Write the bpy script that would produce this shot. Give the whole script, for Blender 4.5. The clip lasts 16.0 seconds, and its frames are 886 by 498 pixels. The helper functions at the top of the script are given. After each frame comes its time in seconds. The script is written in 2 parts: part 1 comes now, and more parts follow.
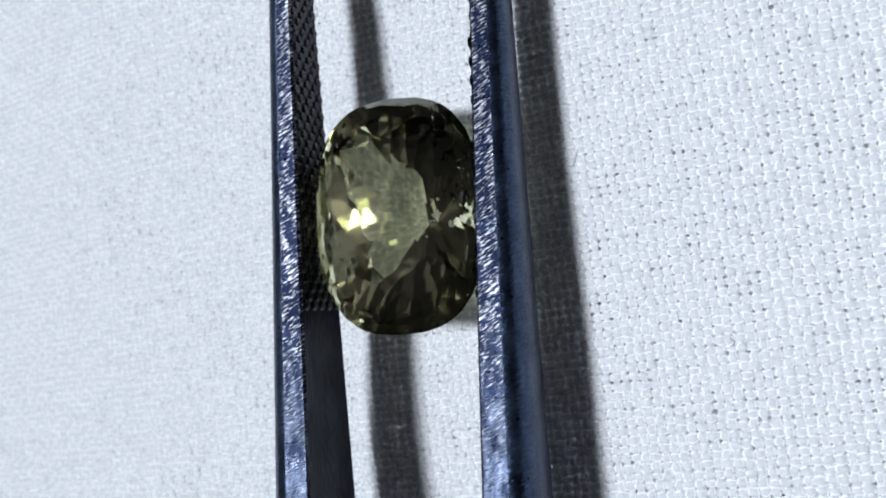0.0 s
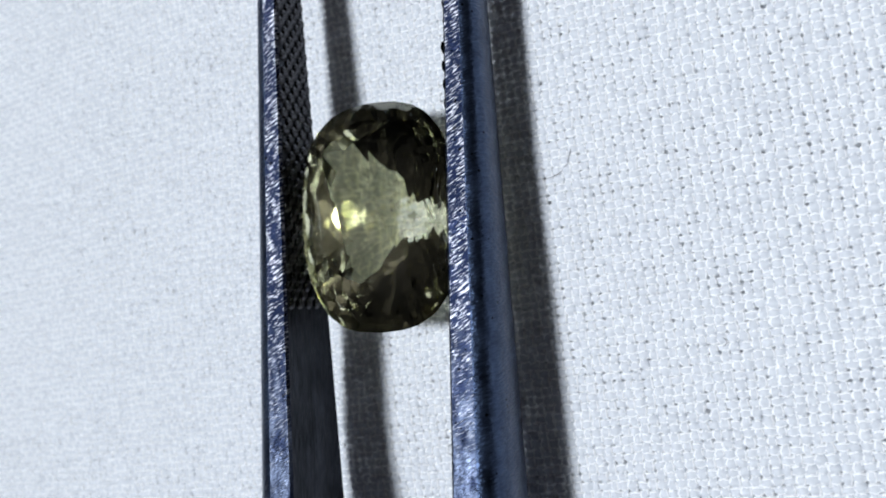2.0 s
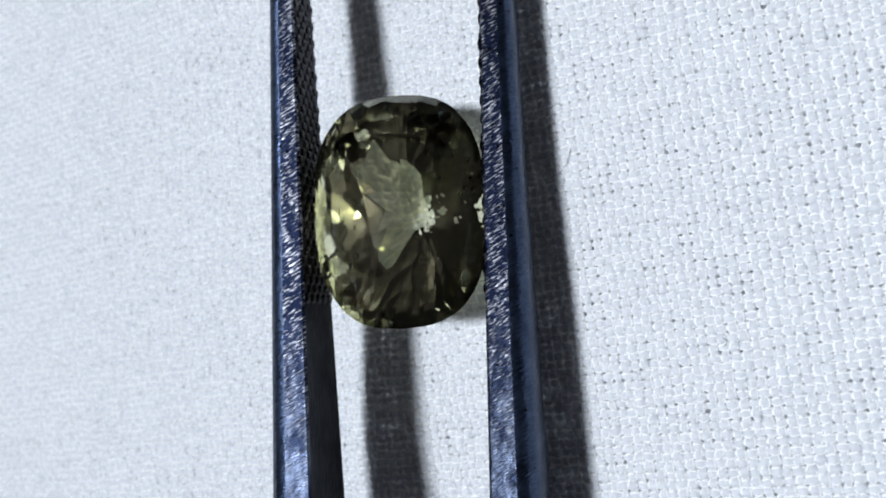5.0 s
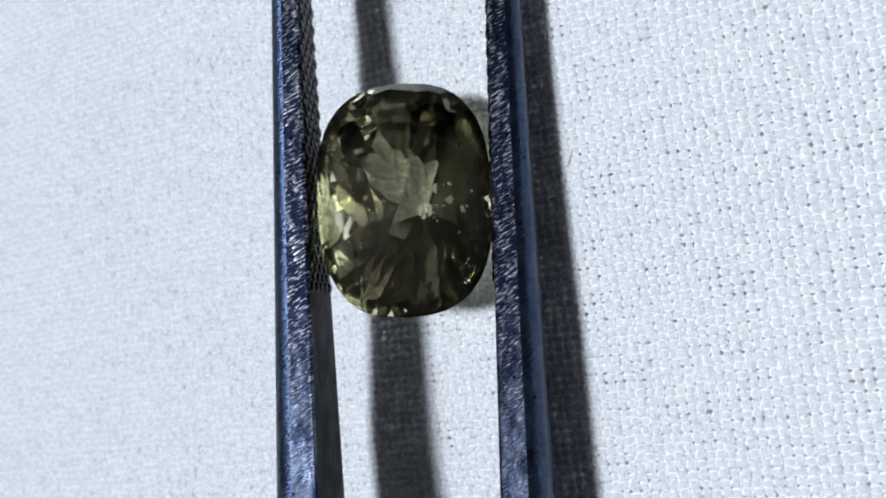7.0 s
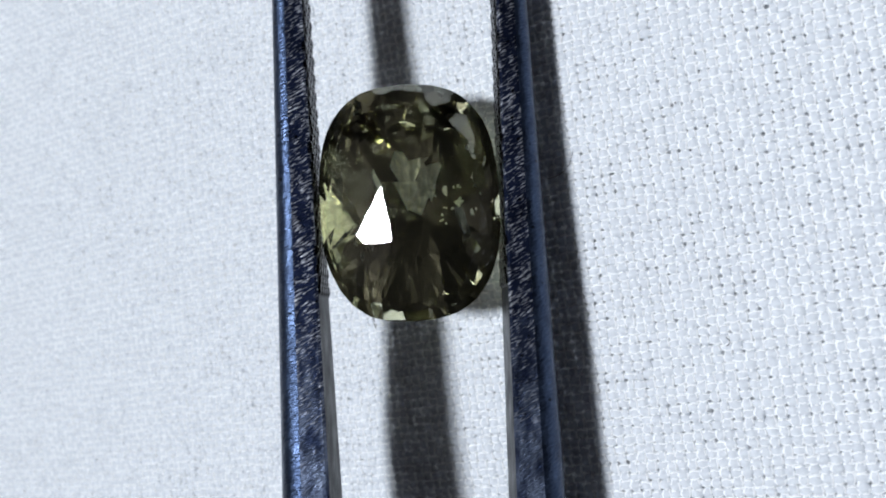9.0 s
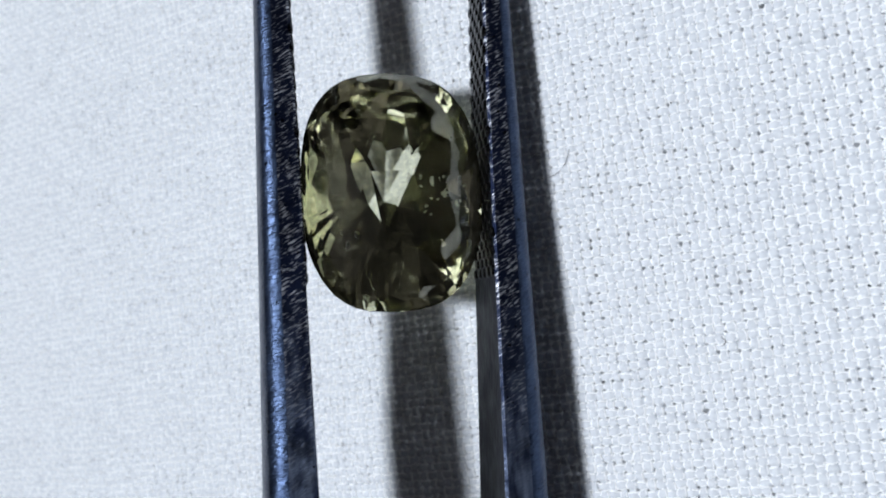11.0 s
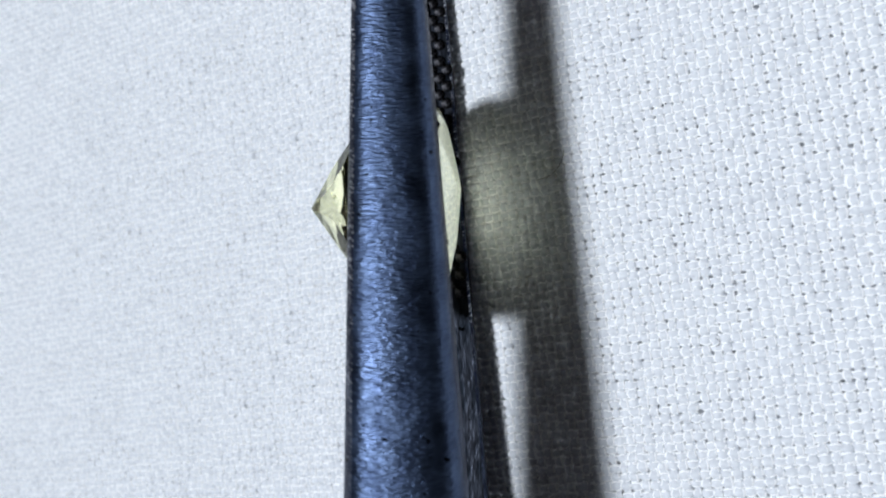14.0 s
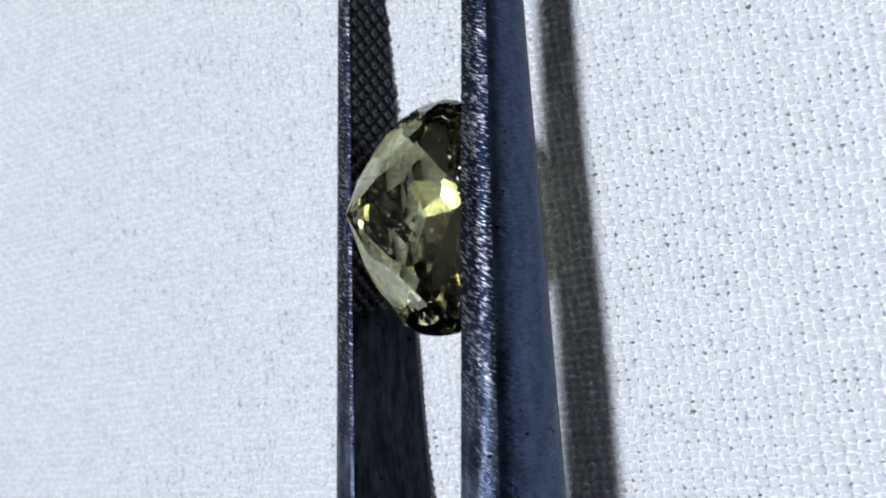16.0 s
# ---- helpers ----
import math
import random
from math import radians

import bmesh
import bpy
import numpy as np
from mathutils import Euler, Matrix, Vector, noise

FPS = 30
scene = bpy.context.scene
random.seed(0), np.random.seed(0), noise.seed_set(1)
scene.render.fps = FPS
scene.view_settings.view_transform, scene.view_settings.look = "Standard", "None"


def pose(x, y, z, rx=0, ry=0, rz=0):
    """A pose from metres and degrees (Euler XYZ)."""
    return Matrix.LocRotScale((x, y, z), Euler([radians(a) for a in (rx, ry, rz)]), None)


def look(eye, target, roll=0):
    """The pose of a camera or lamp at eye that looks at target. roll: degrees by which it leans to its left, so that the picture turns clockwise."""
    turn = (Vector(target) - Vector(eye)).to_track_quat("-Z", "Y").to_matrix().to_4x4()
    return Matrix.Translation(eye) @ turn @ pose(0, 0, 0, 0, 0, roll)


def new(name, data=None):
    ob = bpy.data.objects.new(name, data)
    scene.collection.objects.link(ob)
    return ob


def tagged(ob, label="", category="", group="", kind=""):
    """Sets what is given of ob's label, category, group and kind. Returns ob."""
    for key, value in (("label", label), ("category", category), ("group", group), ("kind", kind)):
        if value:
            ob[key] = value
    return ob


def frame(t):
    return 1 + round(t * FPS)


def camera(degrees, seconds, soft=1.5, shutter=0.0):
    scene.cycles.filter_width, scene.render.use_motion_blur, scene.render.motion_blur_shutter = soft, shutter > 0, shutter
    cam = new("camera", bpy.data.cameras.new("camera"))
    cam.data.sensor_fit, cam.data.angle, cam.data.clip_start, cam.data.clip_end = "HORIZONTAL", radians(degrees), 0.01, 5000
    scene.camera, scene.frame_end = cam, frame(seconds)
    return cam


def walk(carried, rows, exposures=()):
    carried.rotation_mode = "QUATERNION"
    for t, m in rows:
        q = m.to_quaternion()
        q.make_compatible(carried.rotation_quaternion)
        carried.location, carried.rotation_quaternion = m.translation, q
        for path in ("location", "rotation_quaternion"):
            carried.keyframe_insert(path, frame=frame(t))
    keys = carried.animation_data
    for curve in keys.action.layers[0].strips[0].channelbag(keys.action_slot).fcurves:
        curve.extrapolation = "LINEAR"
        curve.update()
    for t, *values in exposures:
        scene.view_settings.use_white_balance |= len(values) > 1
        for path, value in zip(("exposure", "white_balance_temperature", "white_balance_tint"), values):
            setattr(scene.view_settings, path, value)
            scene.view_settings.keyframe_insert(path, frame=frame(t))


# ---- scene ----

MM = 0.001
SECONDS = 16.0
LENS = 54.0
LEAN = 27.8          # the camera leans this far from the plumb line over the cloth
REACH = 37.1 * MM    # from the lens to the cloth, along the view

cam = camera(LENS, SECONDS, soft=1.85)
cam.data.dof.use_dof = True
cam.data.dof.focus_distance = 32.4 * MM
cam.data.dof.aperture_fstop = 88.0

# seconds, then the camera's slow drift to its right and up, in mm
DRIFT = [
    (0.0, -0.21, 0.0), (0.5, -0.20, 0.0), (1.0, -0.13, 0.0), (1.5, -0.10, 0.0), (2.0, 0.06, -0.02),
    (2.5, 0.10, -0.02), (3.0, 0.11, -0.02), (3.5, 0.09, -0.02), (4.0, 0.08, -0.02), (6.5, 0.01, 0.0),
    (7.0, 0.0, 0.0), (7.5, 0.0, 0.03), (8.0, -0.03, 0.03), (8.5, -0.04, 0.03), (9.0, -0.04, -0.02),
    (11.5, 0.16, -0.03), (12.0, 0.20, -0.03), (12.5, 0.26, -0.03), (13.0, 0.25, -0.02), (13.5, 0.29, 0.0),
    (14.0, 0.32, 0.0), (14.5, 0.37, 0.0), (15.0, 0.43, 0.02), (15.5, 0.47, 0.02), (16.0, 0.60, 0.0),
]
BASE = pose(REACH * math.sin(radians(LEAN)), 0, REACH * math.cos(radians(LEAN)), 0, LEAN, 0)


def eye_pose(t):
    ts = [r[0] for r in DRIFT]
    dx = float(np.interp(t, ts, [r[1] for r in DRIFT]))
    dy = float(np.interp(t, ts, [r[2] for r in DRIFT]))
    return BASE @ Matrix.Translation((dx * MM, dy * MM, 0))


walk(cam, [(r[0], eye_pose(r[0])) for r in DRIFT], exposures=[(0.0, -0.08, 5790, 8), (SECONDS, -0.08, 5790, 8)])

# ---- light ----
SUN_WAY = BASE.to_3x3() @ Vector((0.80, 0.0, -1.0))   # the way sunlight travels
SUN_WAY.normalize()
sun = new("sun", bpy.data.lights.new("sun", "SUN"))
sun.data.energy, sun.data.angle, sun.data.color = 5.0, radians(8.0), (1.0, 0.98, 0.95)
sun.matrix_world = look((0, 0, 1), Vector((0, 0, 1)) + SUN_WAY)
world = bpy.data.worlds.new("sky")
scene.world = world
world.use_nodes = True
wn = world.node_tree
sky = wn.nodes.new("ShaderNodeTexSky")
sky.sky_type, sky.sun_disc = "NISHITA", False
sky.sun_elevation = math.asin(-SUN_WAY.z)
sky.sun_rotation = radians(270)
wn.links.new(sky.outputs[0], wn.nodes["Background"].inputs[0])
wn.nodes["Background"].inputs[1].default_value = 0.006
sky.air_density, sky.dust_density, sky.ozone_density = 0.06, 10.0, 0.3


# ---- materials ----
def material(name, colour, rough=0.5, metal=0.0):
    m = bpy.data.materials.new(name)
    m.use_nodes = True
    b = m.node_tree.nodes["Principled BSDF"]
    b.inputs["Base Color"].default_value = (*colour, 1)
    b.inputs["Roughness"].default_value = rough
    b.inputs["Metallic"].default_value = metal
    return m, m.node_tree, b


def noise_node(nt, scale, detail=3.0, stretch=(1, 1, 1), turn=(0, 0, 0)):
    co = nt.nodes.new("ShaderNodeTexCoord")
    mp = nt.nodes.new("ShaderNodeMapping")
    mp.vector_type = "TEXTURE"
    mp.inputs["Scale"].default_value = [1 / a for a in stretch]
    mp.inputs["Rotation"].default_value = [radians(a) for a in turn]
    nz = nt.nodes.new("ShaderNodeTexNoise")
    nz.inputs["Scale"].default_value, nz.inputs["Detail"].default_value = scale, detail
    nt.links.new(co.outputs["Object"], mp.inputs[0])
    nt.links.new(mp.outputs[0], nz.inputs["Vector"])
    return nz


def ramp(nt, source, stops):
    r = nt.nodes.new("ShaderNodeValToRGB")
    while len(r.color_ramp.elements) < len(stops):
        r.color_ramp.elements.new(0.5)
    for e, (p, c) in zip(r.color_ramp.elements, stops):
        e.position, e.color = p, (*c, 1)
    nt.links.new(source, r.inputs[0])
    return r


def bump(nt, source, shader, strength, distance):
    b = nt.nodes.new("ShaderNodeBump")
    b.inputs["Strength"].default_value, b.inputs["Distance"].default_value = strength, distance
    nt.links.new(source, b.inputs["Height"])
    nt.links.new(b.outputs[0], shader.inputs["Normal"])


def steel_material(name, dark, light, rough, grain, brush, marks, relief, lo=0.4, hi=0.66, fade=None):
    """Blued steel. grain: scale and stretch of the colour's streaks; brush: scale, stretch and turn of the file marks."""
    m, nt, b = material(name, light, rough, 1.0)
    nz = noise_node(nt, grain[0], 4.0, grain[1])
    fm = noise_node(nt, brush[0], 2.0, brush[1], brush[2])
    blend = nt.nodes.new("ShaderNodeMath")
    blend.operation = "MULTIPLY_ADD"
    blend.inputs[1].default_value = marks
    nt.links.new(fm.outputs["Fac"], blend.inputs[0])
    keep = nt.nodes.new("ShaderNodeMath")
    keep.operation = "MULTIPLY"
    keep.inputs[1].default_value = 1.0 - marks
    nt.links.new(nz.outputs["Fac"], keep.inputs[0])
    nt.links.new(keep.outputs[0], blend.inputs[2])
    r = ramp(nt, blend.outputs[0], [(lo, dark), (hi, light)])
    if fade:      # the marks thin out between two places along the arm, and worn steel takes over
        y0, y1, low, high = fade
        co = nt.nodes.new("ShaderNodeTexCoord")
        axis = nt.nodes.new("ShaderNodeSeparateXYZ")
        nt.links.new(co.outputs["Object"], axis.inputs[0])
        ragged = nt.nodes.new("ShaderNodeMath")
        ragged.operation = "MULTIPLY_ADD"
        ragged.inputs[1].default_value = 6 * MM
        nt.links.new(noise_node(nt, 1500.0, 2.0).outputs["Fac"], ragged.inputs[0])
        nt.links.new(axis.outputs[1], ragged.inputs[2])
        span = nt.nodes.new("ShaderNodeMapRange")
        span.inputs[1].default_value, span.inputs[2].default_value = y0 * MM + 3 * MM, y1 * MM + 3 * MM
        nt.links.new(ragged.outputs[0], span.inputs[0])
        worn = ramp(nt, nz.outputs["Fac"], [(0.36, low), (0.72, high)])
        pick = nt.nodes.new("ShaderNodeMix")
        pick.data_type = "RGBA"
        nt.links.new(span.outputs[0], pick.inputs[0])
        nt.links.new(worn.outputs[0], pick.inputs[6])
        nt.links.new(r.outputs[0], pick.inputs[7])
        colour = pick.outputs[2]
    else:
        colour = r.outputs[0]
    pits = noise_node(nt, 4800.0, 0.0)
    spot = ramp(nt, pits.outputs["Fac"], [(0.185, (0.05, 0.05, 0.05)), (0.20, (1, 1, 1))])
    wear = nt.nodes.new("ShaderNodeMix")
    wear.data_type, wear.blend_type = "RGBA", "MULTIPLY"
    wear.inputs[0].default_value = 1.0
    nt.links.new(colour, wear.inputs[6])
    nt.links.new(spot.outputs[0], wear.inputs[7])
    nt.links.new(wear.outputs[2], b.inputs["Base Color"])
    n2 = noise_node(nt, 900.0, 3.0)
    r2 = ramp(nt, n2.outputs["Fac"], [(0.3, (rough - 0.08,) * 3), (0.7, (rough + 0.1,) * 3)])
    nt.links.new(r2.outputs[0], b.inputs["Roughness"])
    bump(nt, fm.outputs["Fac"], b, relief, 0.00005)
    return m


STEEL = steel_material("blued_steel", (0.026, 0.037, 0.070), (0.062, 0.086, 0.145), 0.36, (2600, (1, 0.5, 1)), (16000, (0.22, 1, 0.22), (0, 0, 24)), 0.5, 0.9, 0.38, 0.74)
STEEL_EDGE = steel_material("filed_steel", (0.010, 0.014, 0.034), (0.50, 0.51, 0.56), 0.45, (2600, (1, 0.3, 1)), (17000, (0.20, 1, 0.20), (0, 0, 30)), 0.72, 1.0, 0.52, 0.66, (-10.0, -4.0, (0.020, 0.027, 0.055), (0.15, 0.18, 0.26)))
# near-black: the shade between the arms is put into the inner faces' colour
STEEL_INNER_SHADED = steel_material("shaded_inner_steel", (0.008, 0.01, 0.014), (0.03, 0.033, 0.043), 0.40, (2600, (1, 0.2, 1)), (9000, (1, 0.2, 0.6), (0, 0, 0)), 0.4, 0.6)
STEEL_KNURL = steel_material("knurled_steel", (0.010, 0.010, 0.012), (0.10, 0.10, 0.112), 0.27, (4000, (1, 1, 1)), (6000, (1, 1, 1), (0, 0, 0)), 0.5, 0.5)

def cotton(name, low, high):
    m, nt, b = material(name, high, 0.85)
    nz = noise_node(nt, 5200, 3.0)
    r = ramp(nt, nz.outputs["Fac"], [(0.3, low), (0.7, high)])
    nt.links.new(r.outputs[0], b.inputs["Base Color"])
    bump(nt, nz.outputs["Fac"], b, 0.4, 0.00005)
    b.inputs["Sheen Weight"].default_value, b.inputs["Sheen Roughness"].default_value = 0.4, 0.35
    thin = nt.nodes.new("ShaderNodeBsdfTranslucent")          # thin yarn lets some light through
    nt.links.new(r.outputs[0], thin.inputs[0])
    mx = nt.nodes.new("ShaderNodeMixShader")
    mx.inputs[0].default_value = 0.36
    nt.links.new(b.outputs[0], mx.inputs[1])
    nt.links.new(thin.outputs[0], mx.inputs[2])
    nt.links.new(mx.outputs[0], nt.nodes["Material Output"].inputs[0])
    return m


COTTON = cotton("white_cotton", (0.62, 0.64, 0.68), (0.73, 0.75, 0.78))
# rims of light painted on the thread sides; also the pale lint fibre's colour
RIM_AND_LINT = cotton("lit_rim_and_lint_cotton", (0.93, 0.94, 0.95), (0.99, 0.99, 0.99))

LINING, nt, b = material("white_lining", (0.7, 0.7, 0.72), 0.9)
nz = noise_node(nt, 2400, 3.0)
r = ramp(nt, nz.outputs["Fac"], [(0.3, (0.91, 0.92, 0.93)), (0.7, (0.96, 0.965, 0.97))])
nt.links.new(r.outputs[0], b.inputs["Base Color"])

GROUND, nt, b = material("pale_board", (0.5, 0.48, 0.45), 0.7)
nz = noise_node(nt, 12, 5.0)
r = ramp(nt, nz.outputs["Fac"], [(0.3, (0.38, 0.35, 0.31)), (0.7, (0.5, 0.47, 0.43))])
nt.links.new(r.outputs[0], b.inputs["Base Color"])

GEM = bpy.data.materials.new("yellow_green_crystal")
GEM.use_nodes = True
nt = GEM.node_tree
nt.nodes.remove(nt.nodes["Principled BSDF"])
GEM_TINT = (0.999, 0.997, 0.905, 1)


# polished facets over a slightly hazy, yellow-green inside
gem_haze = nt.nodes.new("ShaderNodeBsdfRefraction")
gem_haze.inputs["Color"].default_value, gem_haze.inputs["IOR"].default_value = (0.99, 0.99, 0.42, 1), 1.707
gem_haze.inputs["Roughness"].default_value = 0.24
gem_glass = nt.nodes.new("ShaderNodeBsdfGlass")
gem_glass.inputs["Color"].default_value, gem_glass.inputs["IOR"].default_value = GEM_TINT, 1.707
gem_glass.inputs["Roughness"].default_value = 0.0
gem_mix = nt.nodes.new("ShaderNodeMixShader")
gem_mix.inputs[0].default_value = 0.08
nt.links.new(gem_glass.outputs[0], gem_mix.inputs[1])
nt.links.new(gem_haze.outputs[0], gem_mix.inputs[2])
nt.links.new(gem_mix.outputs[0], nt.nodes["Material Output"].inputs[0])

DARK, nt, b = material("dark_inclusion", (0.012, 0.011, 0.008), 0.4)
FEATHER, nt, b = material("whitish_fracture", (0.90, 0.91, 0.84), 0.12)
b.inputs["Transmission Weight"].default_value = 0.55
HAIR, nt, b = material("dark_fibre", (0.10, 0.09, 0.10), 0.6)


# ---- builders ----
def mesh_object(name, verts, faces, mat, parent=None, smooth=False, label=""):
    me = bpy.data.meshes.new(name)
    me.from_pydata([tuple(v) for v in verts], [], faces)
    me.update()
    if smooth:
        me.polygons.foreach_set("use_smooth", [True] * len(me.polygons))
    for m in mat if isinstance(mat, (list, tuple)) else [mat]:
        me.materials.append(m)
    ob = new(name, me)
    if parent:
        ob.parent = parent
    if label:
        tagged(ob, label)
    return ob


def part(name, bm, mat, parent, label=""):
    me = bpy.data.meshes.new(name)
    bm.to_mesh(me)
    bm.free()
    for m in mat if isinstance(mat, (list, tuple)) else [mat]:
        me.materials.append(m)
    ob = new(name, me)
    ob.parent = parent
    if label:
        tagged(ob, label)
    return ob


# ---- cloth ----
PITCH_U, PITCH_V = 0.375, 0.345     # thread spacing, mm
CLOTH_TURN = radians(9)
YARN = 0.94            # how far a thread fills its spacing


def swell(x, y):
    """Soft unevenness of the cloth, mm."""
    hump = 0.50 * np.exp(-(((x + 3) / 4.0) ** 2 + ((y + 8) / 4.0) ** 2))
    return 0.10 * np.sin(0.23 * x + 0.11 * y) + 0.06 * np.sin(0.41 * y - 0.17 * x + 1.0) + hump


def weave(name, count, length, pitch, cross, along_u, rng, cloth):
    """Threads that dip over and under the ones across them; count threads, length crossings."""
    per = 4
    n = length * per + 1
    prof = [(-0.53, -0.15), (-0.48, 0.05), (-0.30, 0.17), (0.0, 0.21), (0.30, 0.17), (0.48, 0.05), (0.53, -0.15)]
    k = len(prof)
    s = np.arange(n) / per - length / 2
    base = np.arange(n - 1)[:, None] * k + np.arange(k - 1)[None, :]
    q = np.stack([base, base + 1, base + k + 1, base + k], -1).reshape(-1, 4)
    ca, sa = math.cos(CLOTH_TURN), math.sin(CLOTH_TURN)
    for i in range(count):
        off = (i - count / 2) * pitch
        # bright rims of light, put into the colour along a thread's sides, with breaks
        lit_rim = (np.tile(np.array([1, 1, 0, 0, 1, 1]), n - 1) * np.repeat(rng.random((n - 1) * 2) < 0.8, 3)).astype(np.int32)
        wob = np.interp(s, np.linspace(s[0], s[-1], length // 2), rng.normal(0, 0.07, length // 2))
        thick = np.interp(s, np.linspace(s[0], s[-1], length), rng.normal(1.0, 0.16, length)) * rng.normal(1.0, 0.05)
        lift = 0.25 * pitch * np.cos(math.pi * (s + length / 2 + i % 2 + (0 if along_u else 1)))
        grip = 1.0 - 0.23 * np.cos(2 * math.pi * (s + length / 2 - 0.5))
        rows = []
        for a, h in prof:
            side = off + (a * YARN * thick * grip + wob) * pitch
            up = lift + h * pitch * thick
            rows.append(np.stack([s * cross, side, up] if along_u else [side, s * cross, up], -1))
        v = np.stack(rows, 1).reshape(-1, 3)
        x = v[:, 0] * ca - v[:, 1] * sa - 7.5
        y = v[:, 0] * sa + v[:, 1] * ca
        co = np.stack([x, y, v[:, 2] + swell(x, y)], -1) * MM
        me = bpy.data.meshes.new(name)
        me.vertices.add(len(co))
        me.vertices.foreach_set("co", co.ravel())
        me.loops.add(q.size)
        me.loops.foreach_set("vertex_index", q.ravel())
        me.polygons.add(len(q))
        me.polygons.foreach_set("loop_start", np.arange(0, q.size, 4))
        me.polygons.foreach_set("use_smooth", np.ones(len(q), bool))
        me.polygons.foreach_set("material_index", lit_rim)
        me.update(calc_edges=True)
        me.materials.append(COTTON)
        me.materials.append(RIM_AND_LINT)
        ob = new(name, me)
        ob.parent = cloth


def build_cloth():
    rng = np.random.default_rng(4)
    cloth = new("cloth")
    tagged(cloth, "white plain-woven cotton cloth lying flat in sunlight", "cloth", kind="structure")
    nu, nv = 164, 116     # crossings
    weave("weft_thread", nv, nu, PITCH_V, PITCH_U, True, rng, cloth)
    weave("warp_thread", nu, nv, PITCH_U, PITCH_V, False, rng, cloth)
    # the plain lower layer on which the weave lies, running on past it
    verts, faces = [], []
    n = 40
    for j in range(n + 1):
        for i in range(n + 1):
            u, w = (i / n * 2 - 1), (j / n * 2 - 1)
            x, y = u * 30 + 220 * u ** 7, w * 22 + 220 * w ** 7
            verts.append((x * MM, y * MM, (swell(x, y) - 2.4) * MM if abs(x) < 60 and abs(y) < 60 else -2.4 * MM))
    for j in range(n):
        for i in range(n):
            a = j * (n + 1) + i
            faces.append((a, a + 1, a + n + 2, a + n + 1))
    mesh_object("lower_layer", verts, faces, LINING, cloth, True)
    return cloth


build_cloth()
gv = [(-40, -40, -0.006), (40, -40, -0.006), (40, 40, -0.006), (-40, 40, -0.006)]
tagged(mesh_object("ground", gv, [(0, 1, 2, 3)], GROUND), "plain pale board under the white cloth", "ground", kind="structure")


MARKS = 0.984        # scale of the marks' places on the cloth


def fibre(points, thick, mat, label):
    """A loose fibre lying on the weave; points in mm."""
    cu = bpy.data.curves.new("lint_fibre", "CURVE")
    cu.dimensions, cu.bevel_depth, cu.bevel_resolution = "3D", thick * MM, 1
    sp = cu.splines.new("NURBS")
    sp.points.add(len(points) - 1)
    for p, (x, y) in zip(sp.points, points):
        x, y = x * MARKS, y * MARKS
        p.co = (x * MM, y * MM, (swell(x, y) + 0.17) * MM, 1)
    sp.use_endpoint_u, sp.order_u = True, 3
    cu.materials.append(mat)
    return tagged(new("lint_fibre", cu), label, "lint", "loose fibres on the cloth")


fibre([(4.82, 2.80), (5.24, 2.86), (5.65, 3.11), (5.91, 3.51), (5.99, 3.96)], 0.011, HAIR, "thin dark curled fibre lying on white cloth")
fibre([(6.24, -5.65), (6.19, -5.09), (6.38, -4.69), (6.62, -4.77), (6.71, -5.12)], 0.018, RIM_AND_LINT, "fine pale looped fibre lying on white cloth")
fibre([(11.82, -3.28), (11.98, -3.38), (11.96, -3.52), (11.84, -3.60)], 0.013, HAIR, "tiny dark curled fibre lying on white cloth")
fibre([(-3.55, -3.07), (-3.46, -3.33), (-3.34, -3.58)], 0.018, HAIR, "short dark straight fibre lying on white cloth")


def dust(x, y, size, seed):
    bm = bmesh.new()
    bmesh.ops.create_icosphere(bm, subdivisions=1, radius=size * MM)
    rng = random.Random(seed)
    x, y = x * MARKS, y * MARKS
    for v in bm.verts:
        v.co *= rng.uniform(0.7, 1.25)
        v.co += Vector((x, y, swell(x, y) + 0.10)) * MM
    me = bpy.data.meshes.new("dust_speck")
    bm.to_mesh(me)
    bm.free()
    me.materials.append(HAIR)
    tagged(new("dust_speck", me), "tiny dark dust speck caught in white cloth", "dust", "dust specks on the cloth")


for i, (x, y, size) in enumerate([(12.26, 3.62, 0.07), (11.54, 2.44, 0.05), (10.08, 7.85, 0.05), (9.22, -1.67, 0.05), (14.27, 6.27, 0.05),
                                  (10.55, 3.68, 0.045), (9.98, 5.5, 0.04), (8.57, -4.8, 0.045), (10.4, -5.31, 0.04), (9.55, 3.74, 0.04)]):
    dust(x, y, size, i)


# ---- gemstone ----
GA, GB = 3.42, 4.52        # half width and half length, mm
CROWN, PAVILION = 1.62, 3.85


def outline(th, n=2.75):
    c, s = math.cos(th), math.sin(th)
    p = Vector((GA * math.copysign(abs(c) ** (2 / n), c), GB * math.copysign(abs(s) ** (2 / n), s), 0))
    nx = math.copysign((abs(p.x) / GA) ** (n - 1) / GA, p.x)
    ny = math.copysign((abs(p.y) / GB) ** (n - 1) / GB, p.y)
    return p, Vector((nx, ny, 0)).normalized()


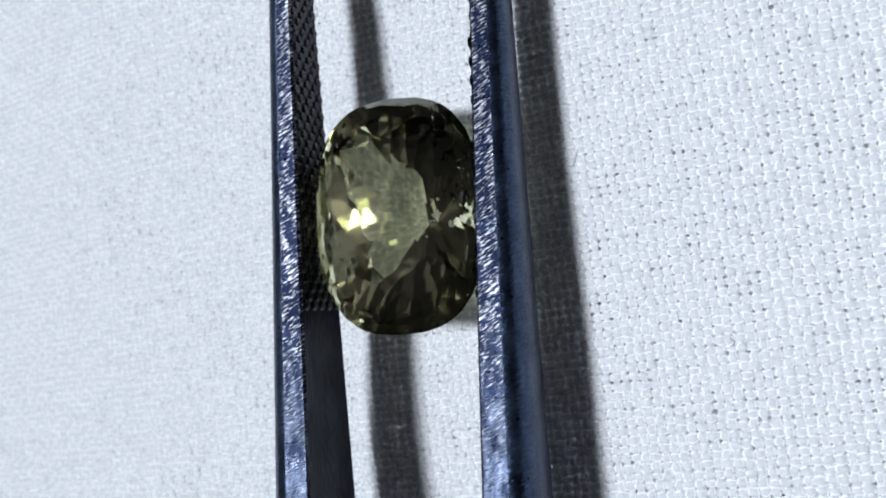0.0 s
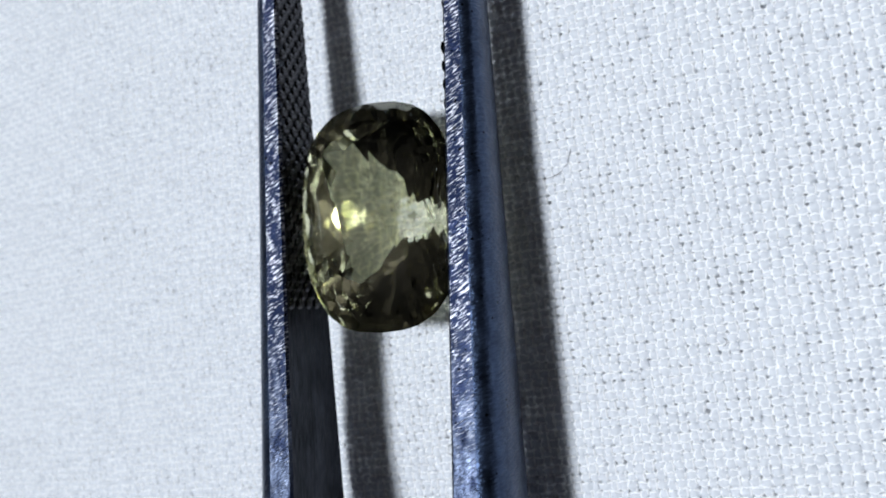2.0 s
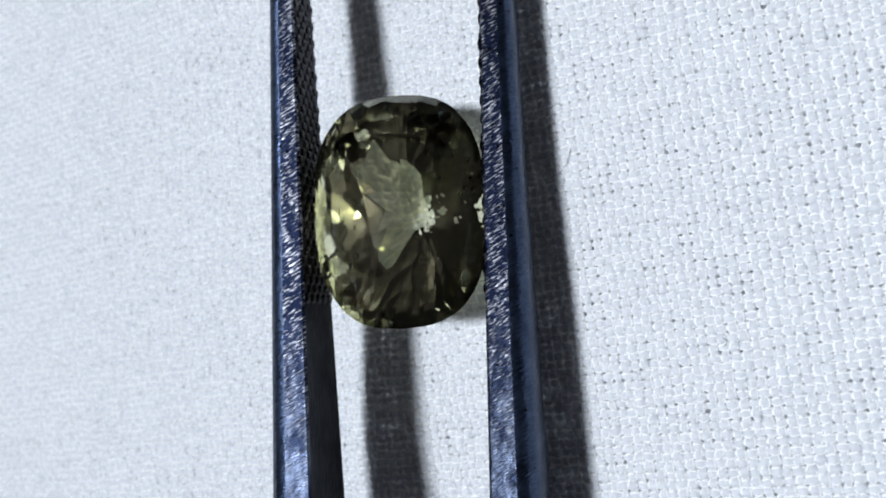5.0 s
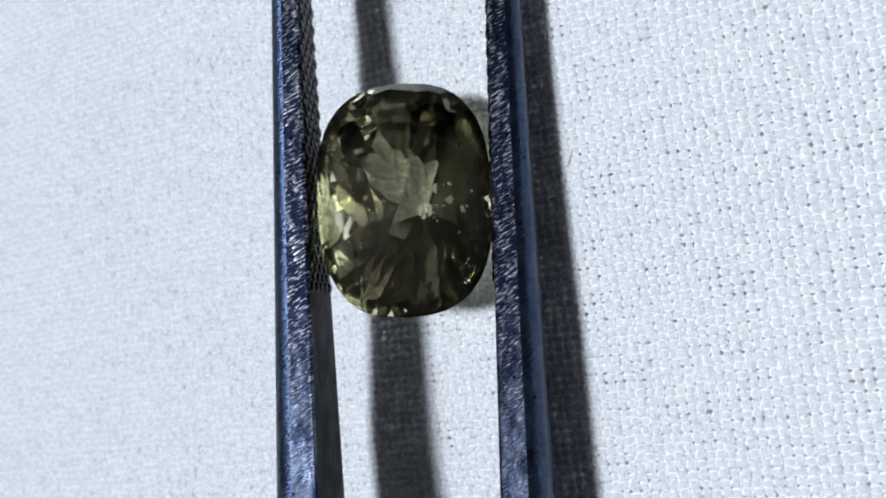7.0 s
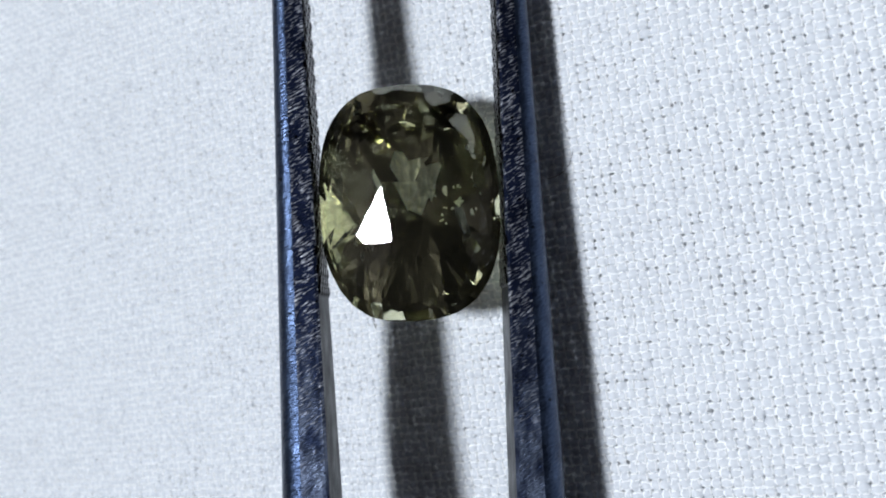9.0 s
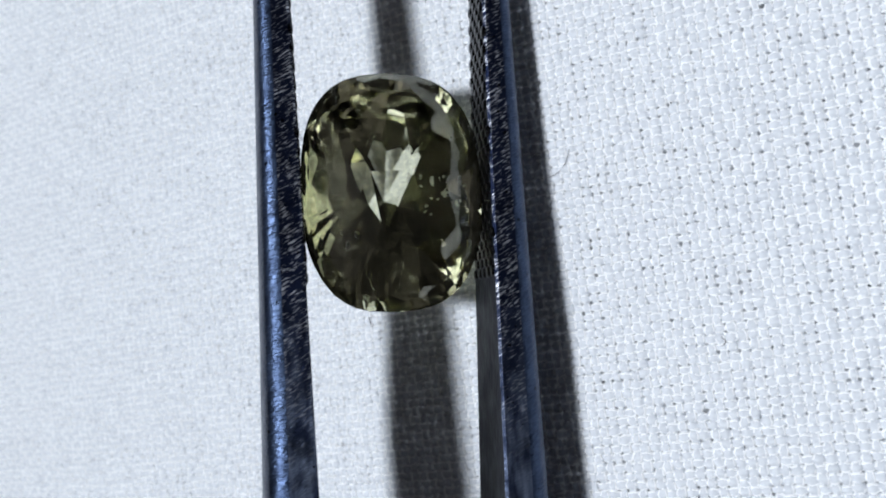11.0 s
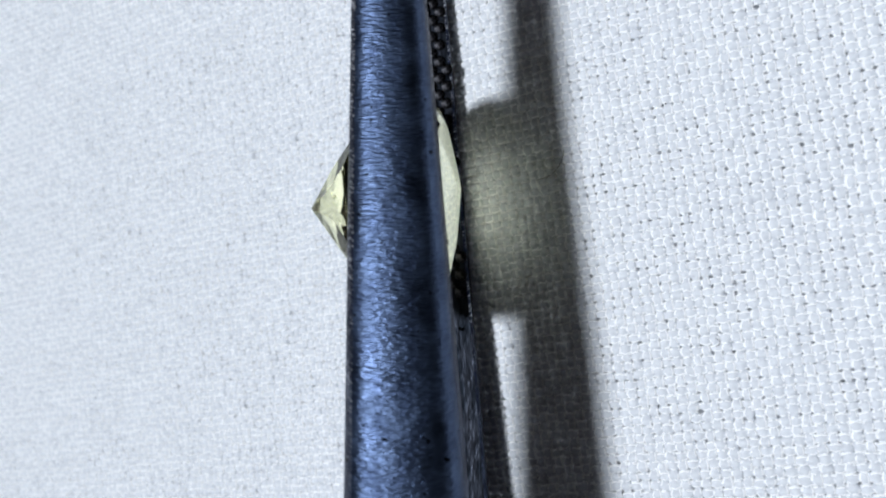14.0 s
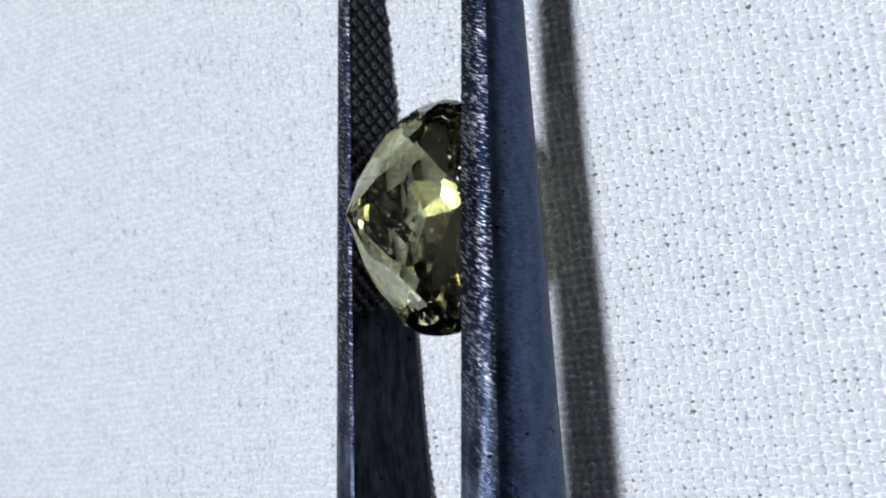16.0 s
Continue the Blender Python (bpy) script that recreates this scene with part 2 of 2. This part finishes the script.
def gem_planes():
    """The cut: each facet as a normal and a point; the angles vary a little, as in hand cutting."""
    rng = random.Random(924)
    tau = 2 * math.pi
    crown = []                                            # each as a normal with z = 1, and a point

    def height(x, y):
        return min(p.z - n.x * (x - p.x) - n.y * (y - p.y) for n, p in crown)

    def crown_facet(nx, ny, x, y):
        """Slopes the stone away from the point (x, y) of the surface as cut so far."""
        crown.append((Vector((nx, ny, 1)), Vector((x, y, height(x, y) if crown else CROWN))))

    crown_facet(-0.055, -0.052, -0.5, -0.2)                 # small three-sided table
    crown_facet(-0.33, -0.10, -1.0, 0.49)              # long kite beside it
    crown_facet(0.185, -0.15, 0.42, 0.55)
    crown_facet(-0.055, 0.18, -0.5, 0.55)
    crown_facet(-0.457, -0.02, -1.0, 0.49)               # the kite's other neighbours
    crown_facet(-0.445, -0.20, -2.06, -1.22)
    crown_facet(-0.17, -0.235, -0.55, -1.55)
    for az, tilt, x, y in ((15, 18, 0.95, 0.1), (60, 17, 0.6, 1.2), (120, 19, -1.2, 1.2),
                           (295, 19, 0.35, -1.75), (335, 18, 1.1, -0.9)):
        g = math.tan(radians(tilt))
        crown_facet(g * math.cos(radians(az)), g * math.sin(radians(az)) * GA / GB, x, y)
    for count, reach, tilt, shift in ((14, 0.62, 25, 0.5), (18, 0.73, 32, 0.0), (24, 0.84, 40, 0.5), (32, 0.93, 50, 0.0)):
        for i in range(count):
            p, n = outline((i + shift + rng.uniform(-0.1, 0.1)) * tau / count)
            flat = Vector((n.x / GB, n.y / GA, 0)).normalized()
            g = math.tan(radians(tilt + rng.uniform(-2.4, 2.4)))
            crown_facet(g * flat.x, g * flat.y * GA / GB, p.x * reach, p.y * reach)
    planes = [(n.normalized(), p) for n, p in crown]
    for i in range(32):                                   # girdle
        p, n = outline((i + 0.5) * tau / 32)
        planes.append((n, p))
    # pavilion: long mains from the point, then two rounds of shorter facets, steeper towards the girdle
    ring = ((10, 0.0, -PAVILION, 41.5, 0.0), (20, 0.58, -1.90, 47.5, 0.5), (32, 0.80, -1.02, 56.0, 0.0), (36, 0.93, -0.42, 66.0, 0.5))
    for count, reach, z, slope, shift in ring:
        for i in range(count):
            p, n = outline((i + shift + rng.uniform(-0.13, 0.13)) * tau / count)
            flat = Vector((n.x / GB, n.y / GA, 0)).normalized()
            g = math.tan(radians(slope + (rng.uniform(-2.2, 2.2) if reach else rng.uniform(-0.8, 0.8))))
            m = Vector((g * flat.x, g * flat.y * GA / GB, -1)).normalized()
            planes.append((m, Vector((p.x * reach, p.y * reach, z))))
    return planes


def build_gem():
    bm = bmesh.new()
    bmesh.ops.create_cube(bm, size=14)
    for n, p in gem_planes():
        cut = bmesh.ops.bisect_plane(bm, geom=bm.verts[:] + bm.edges[:] + bm.faces[:], dist=1e-5, plane_co=p, plane_no=n, clear_outer=True)
        edges = [e for e in cut["geom_cut"] if isinstance(e, bmesh.types.BMEdge)]
        if len(edges) > 2:
            bmesh.ops.contextual_create(bm, geom=edges)
    bmesh.ops.remove_doubles(bm, verts=bm.verts[:], dist=1e-4)
    bmesh.ops.recalc_face_normals(bm, faces=bm.faces[:])
    bmesh.ops.scale(bm, vec=(MM, MM, MM), verts=bm.verts[:])
    stone = new("gemstone")
    tagged(stone, "pale yellow-green faceted cushion-cut gemstone gripped between steel tweezers", "gemstone")
    part("crystal", bm, GEM, stone)
    rng = random.Random(7)
    for c, size in (((-1.75, -2.0, 0.55), 0.22), ((-1.45, -1.65, 0.72), 0.17), ((-1.95, -1.5, 0.55), 0.12), ((2.35, 0.45, 0.3), 0.10), ((2.1, 1.9, 0.2), 0.10)):
        b2 = bmesh.new()
        bmesh.ops.create_icosphere(b2, subdivisions=1, radius=size * MM)
        for v in b2.verts:
            v.co *= rng.uniform(0.5, 1.3)
            v.co.x *= 0.6
            v.co += Vector(c) * MM
        part("inclusion", b2, DARK, stone, "tiny dark crystal inclusion")
    cracks = [((1.25, 0.25, 0.75), 0.20, 40), ((1.75, -0.15, 0.55), 0.18, -30), ((2.2, -0.55, 0.35), 0.14, 15)]
    for i in range(13):
        cracks.append(((rng.uniform(0.7, 2.6), rng.uniform(-0.9, 0.6), rng.uniform(-0.2, 0.5)), rng.uniform(0.03, 0.08), rng.uniform(-80, 80)))
    for c, size, tilt in cracks:
        b2 = bmesh.new()
        bmesh.ops.create_circle(b2, cap_ends=True, cap_tris=True, segments=11, radius=size * MM)
        turn = Euler((radians(tilt), radians(35), radians(tilt * 2))).to_matrix()
        for v in b2.verts:
            v.co *= rng.uniform(0.45, 1.15)
            v.co.z += rng.uniform(-0.10, 0.10) * size * MM
            v.co = turn @ v.co + Vector(c) * MM
        ext = bmesh.ops.extrude_face_region(b2, geom=b2.faces[:])
        for v in ext["geom"]:
            if isinstance(v, bmesh.types.BMVert):
                v.co += turn @ Vector((0, 0, 0.012 * MM))
        part("fracture", b2, FEATHER, stone, "small whitish healed fracture")
    return stone


# ---- tweezers ----
def half_gap(y):
    """From the middle plane to an arm's inner face, mm; y runs to the tips."""
    return float(np.interp(y, [-104, -96, -80, -50, -25, -12, 0, 16], [0.6, 1.0, 3.0, 4.4, 3.4, 3.26, 3.508, 3.84]))


def arm_width(y):
    return float(np.interp(y, [-104, -60, -12, 0, 9, 15, 17.5], [9.0, 8.0, 4.02, 2.94, 2.13, 1.5, 0.8]))


def arm_thick(y):
    return float(np.interp(y, [-104, -40, -12, 0, 9, 16], [1.6, 2.4, 1.93, 1.517, 1.21, 0.97]))


def arm_section(y, side):
    """Cross-section, from the inner face round: flat inner face, filed edges, rounded back."""
    w, th, g = arm_width(y) / 2, arm_thick(y), half_gap(y)
    pts = [(0.0, -w + 0.10), (0.0, w - 0.10), (0.10, w), (0.525 * th, w), (0.715 * th, w * 0.94),
           (0.87 * th, w * 0.80), (0.955 * th, w * 0.58), (0.995 * th, w * 0.33), (th * 1.01, w * 0.08)]
    pts += [(x, -z) for x, z in reversed(pts[2:])]
    return [Vector((side * (g + x), y, z)) * MM for x, z in pts]


def build_arm(side, parent):
    ys = [-104, -100, -96, -88, -80, -65, -50, -35, -25, -20] + [-16 + i for i in range(32)] + [16.6, 17.2, 17.5]
    bm = bmesh.new()
    rings = [[bm.verts.new(p) for p in arm_section(y, side)] for y in ys]
    k = len(rings[0])
    for a, c in zip(rings, rings[1:]):
        for i in range(k):
            j = (i + 1) % k
            f = bm.faces.new((a[i], a[j], c[j], c[i]))
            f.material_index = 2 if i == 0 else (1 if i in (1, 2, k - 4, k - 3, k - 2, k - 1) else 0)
            f.smooth = i not in (0, 1, 2, k - 2, k - 1)
    bm.faces.new(rings[0])
    bm.faces.new(rings[-1])
    bmesh.ops.recalc_face_normals(bm, faces=bm.faces[:])
    arm = part("arm", bm, [STEEL, STEEL_EDGE, STEEL_INNER_SHADED], parent)
    # rounded bosses of the knurled grip, in offset rows
    verts, faces = [], []
    step, rise = 0.64, 0.085
    for r, h in ((0.255, -0.01), (0.235, 0.045), (0.15, rise)):
        for i in range(8):
            a = i * math.pi / 4
            verts.append(Vector((-side * h, r * math.sin(a), r * math.cos(a))) * MM)
    verts.append(Vector((-side * (rise + 0.005), 0, 0)) * MM)
    for ring in (0, 8):
        faces += [(ring + i, ring + (i + 1) % 8, ring + 8 + (i + 1) % 8, ring + 8 + i) for i in range(8)]
    faces += [(16 + i, 16 + (i + 1) % 8, 24) for i in range(8)]
    first, row, y = None, 0, -3.2
    while y < 15.5:
        w = arm_width(y) / 2 - 0.16
        z = -w + (0.75 * step if row % 2 else 0.25 * step)
        while z < w:
            if first is None:
                boss = first = mesh_object("boss", verts, faces, STEEL_KNURL, arm, label="small round steel boss of the grip")
            else:
                boss = new("boss", first.data)
                boss.parent = arm
            boss.location = Vector((side * half_gap(y), y, z)) * MM
            z += step
        y += 0.5 * step * 1.1
        row += 1
    return arm


def build_tweezers():
    tw = new("tweezers")
    tagged(tw, "blued steel gem tweezers with filed edges and knurled tips", "tweezers")
    for side in (-1, 1):
        build_arm(side, tw)
    bm = bmesh.new()
    bmesh.ops.create_cube(bm, size=1)
    for v in bm.verts:
        v.co = Vector((v.co.x * 4.2, -101 + v.co.y * 10, v.co.z * 9.2)) * MM
    bmesh.ops.bevel(bm, geom=bm.edges[:], offset=0.5 * MM, segments=2, affect="EDGES")
    part("heel", bm, STEEL, tw)
    return tw


gemstone = build_gem()
tweezers = build_tweezers()

# ---- movement ----
# seconds; the grip's place in the view, mm right and up of its middle; its distance, mm; lean in the view; turn about the long axis
GRIP = [
    (0.0, -1.73, 1.26, 33.48, 3.22, -19.1),
    (0.5, -2.01, 1.25, 33.77, 3.16, -20.7),
    (1.0, -2.23, 1.24, 33.96, 3.24, -22.5),
    (1.5, -2.45, 1.18, 34.15, 3.31, -24.4),
    (2.0, -2.54, 1.25, 34.42, 3.23, -23.1),
    (2.5, -2.22, 1.61, 34.33, 2.74, -16.1),
    (3.0, -2.10, 1.49, 34.17, 2.67, -16.0),
    (3.5, -1.99, 1.30, 34.02, 2.59, -15.8),
    (4.0, -1.86, 1.28, 34.02, 2.53, -13.1),
    (6.5, -1.53, 1.86, 33.76, 2.67, -9.3),
    (7.0, -1.51, 1.89, 33.78, 2.67, -6.9),
    (7.5, -1.46, 1.73, 33.69, 2.84, -7.4),
    (8.0, -1.42, 1.59, 33.60, 3.02, -7.8),
    (8.5, -1.30, 1.15, 33.39, 2.89, -6.2),
    (9.0, -1.27, 1.78, 33.31, 3.05, 0.8),
    (11.5, -2.14, 2.15, 32.80, 2.77, 20.1),
    (12.0, -1.89, 2.12, 32.30, 2.65, 33.5),
    (12.5, -2.51, 1.98, 32.47, 2.50, 44.1),
    (13.0, -2.04, 2.24, 31.97, 2.45, 56.8),
    (13.5, -1.83, 1.89, 31.99, 2.41, 68.3),
    (14.0, -1.05, 1.67, 31.71, 2.15, 83.5),
    (14.5, -0.92, 1.59, 32.12, 2.84, 99.7),
    (15.0, -0.55, 1.55, 32.28, 2.52, 107.8),
    (15.5, 0.22, 1.29, 32.52, 1.53, 119.9),
    (16.0, -0.48, 1.18, 33.63, 2.62, 128.8),
]
DIP = -4.63     # the tips dip towards the cloth


def grip_pose(row):
    t, x, y, d, lean, turn = row
    return eye_pose(t) @ pose(x * MM, y * MM, -d * MM) @ pose(0, 0, 0, 0, 0, lean) @ pose(0, 0, 0, DIP, 0, 0) @ pose(0, 0, 0, 0, turn, 0)


def motions():
    rows = [(r[0], grip_pose(r)) for r in GRIP]
    walk(tweezers, rows)
    walk(gemstone, rows)


motions()
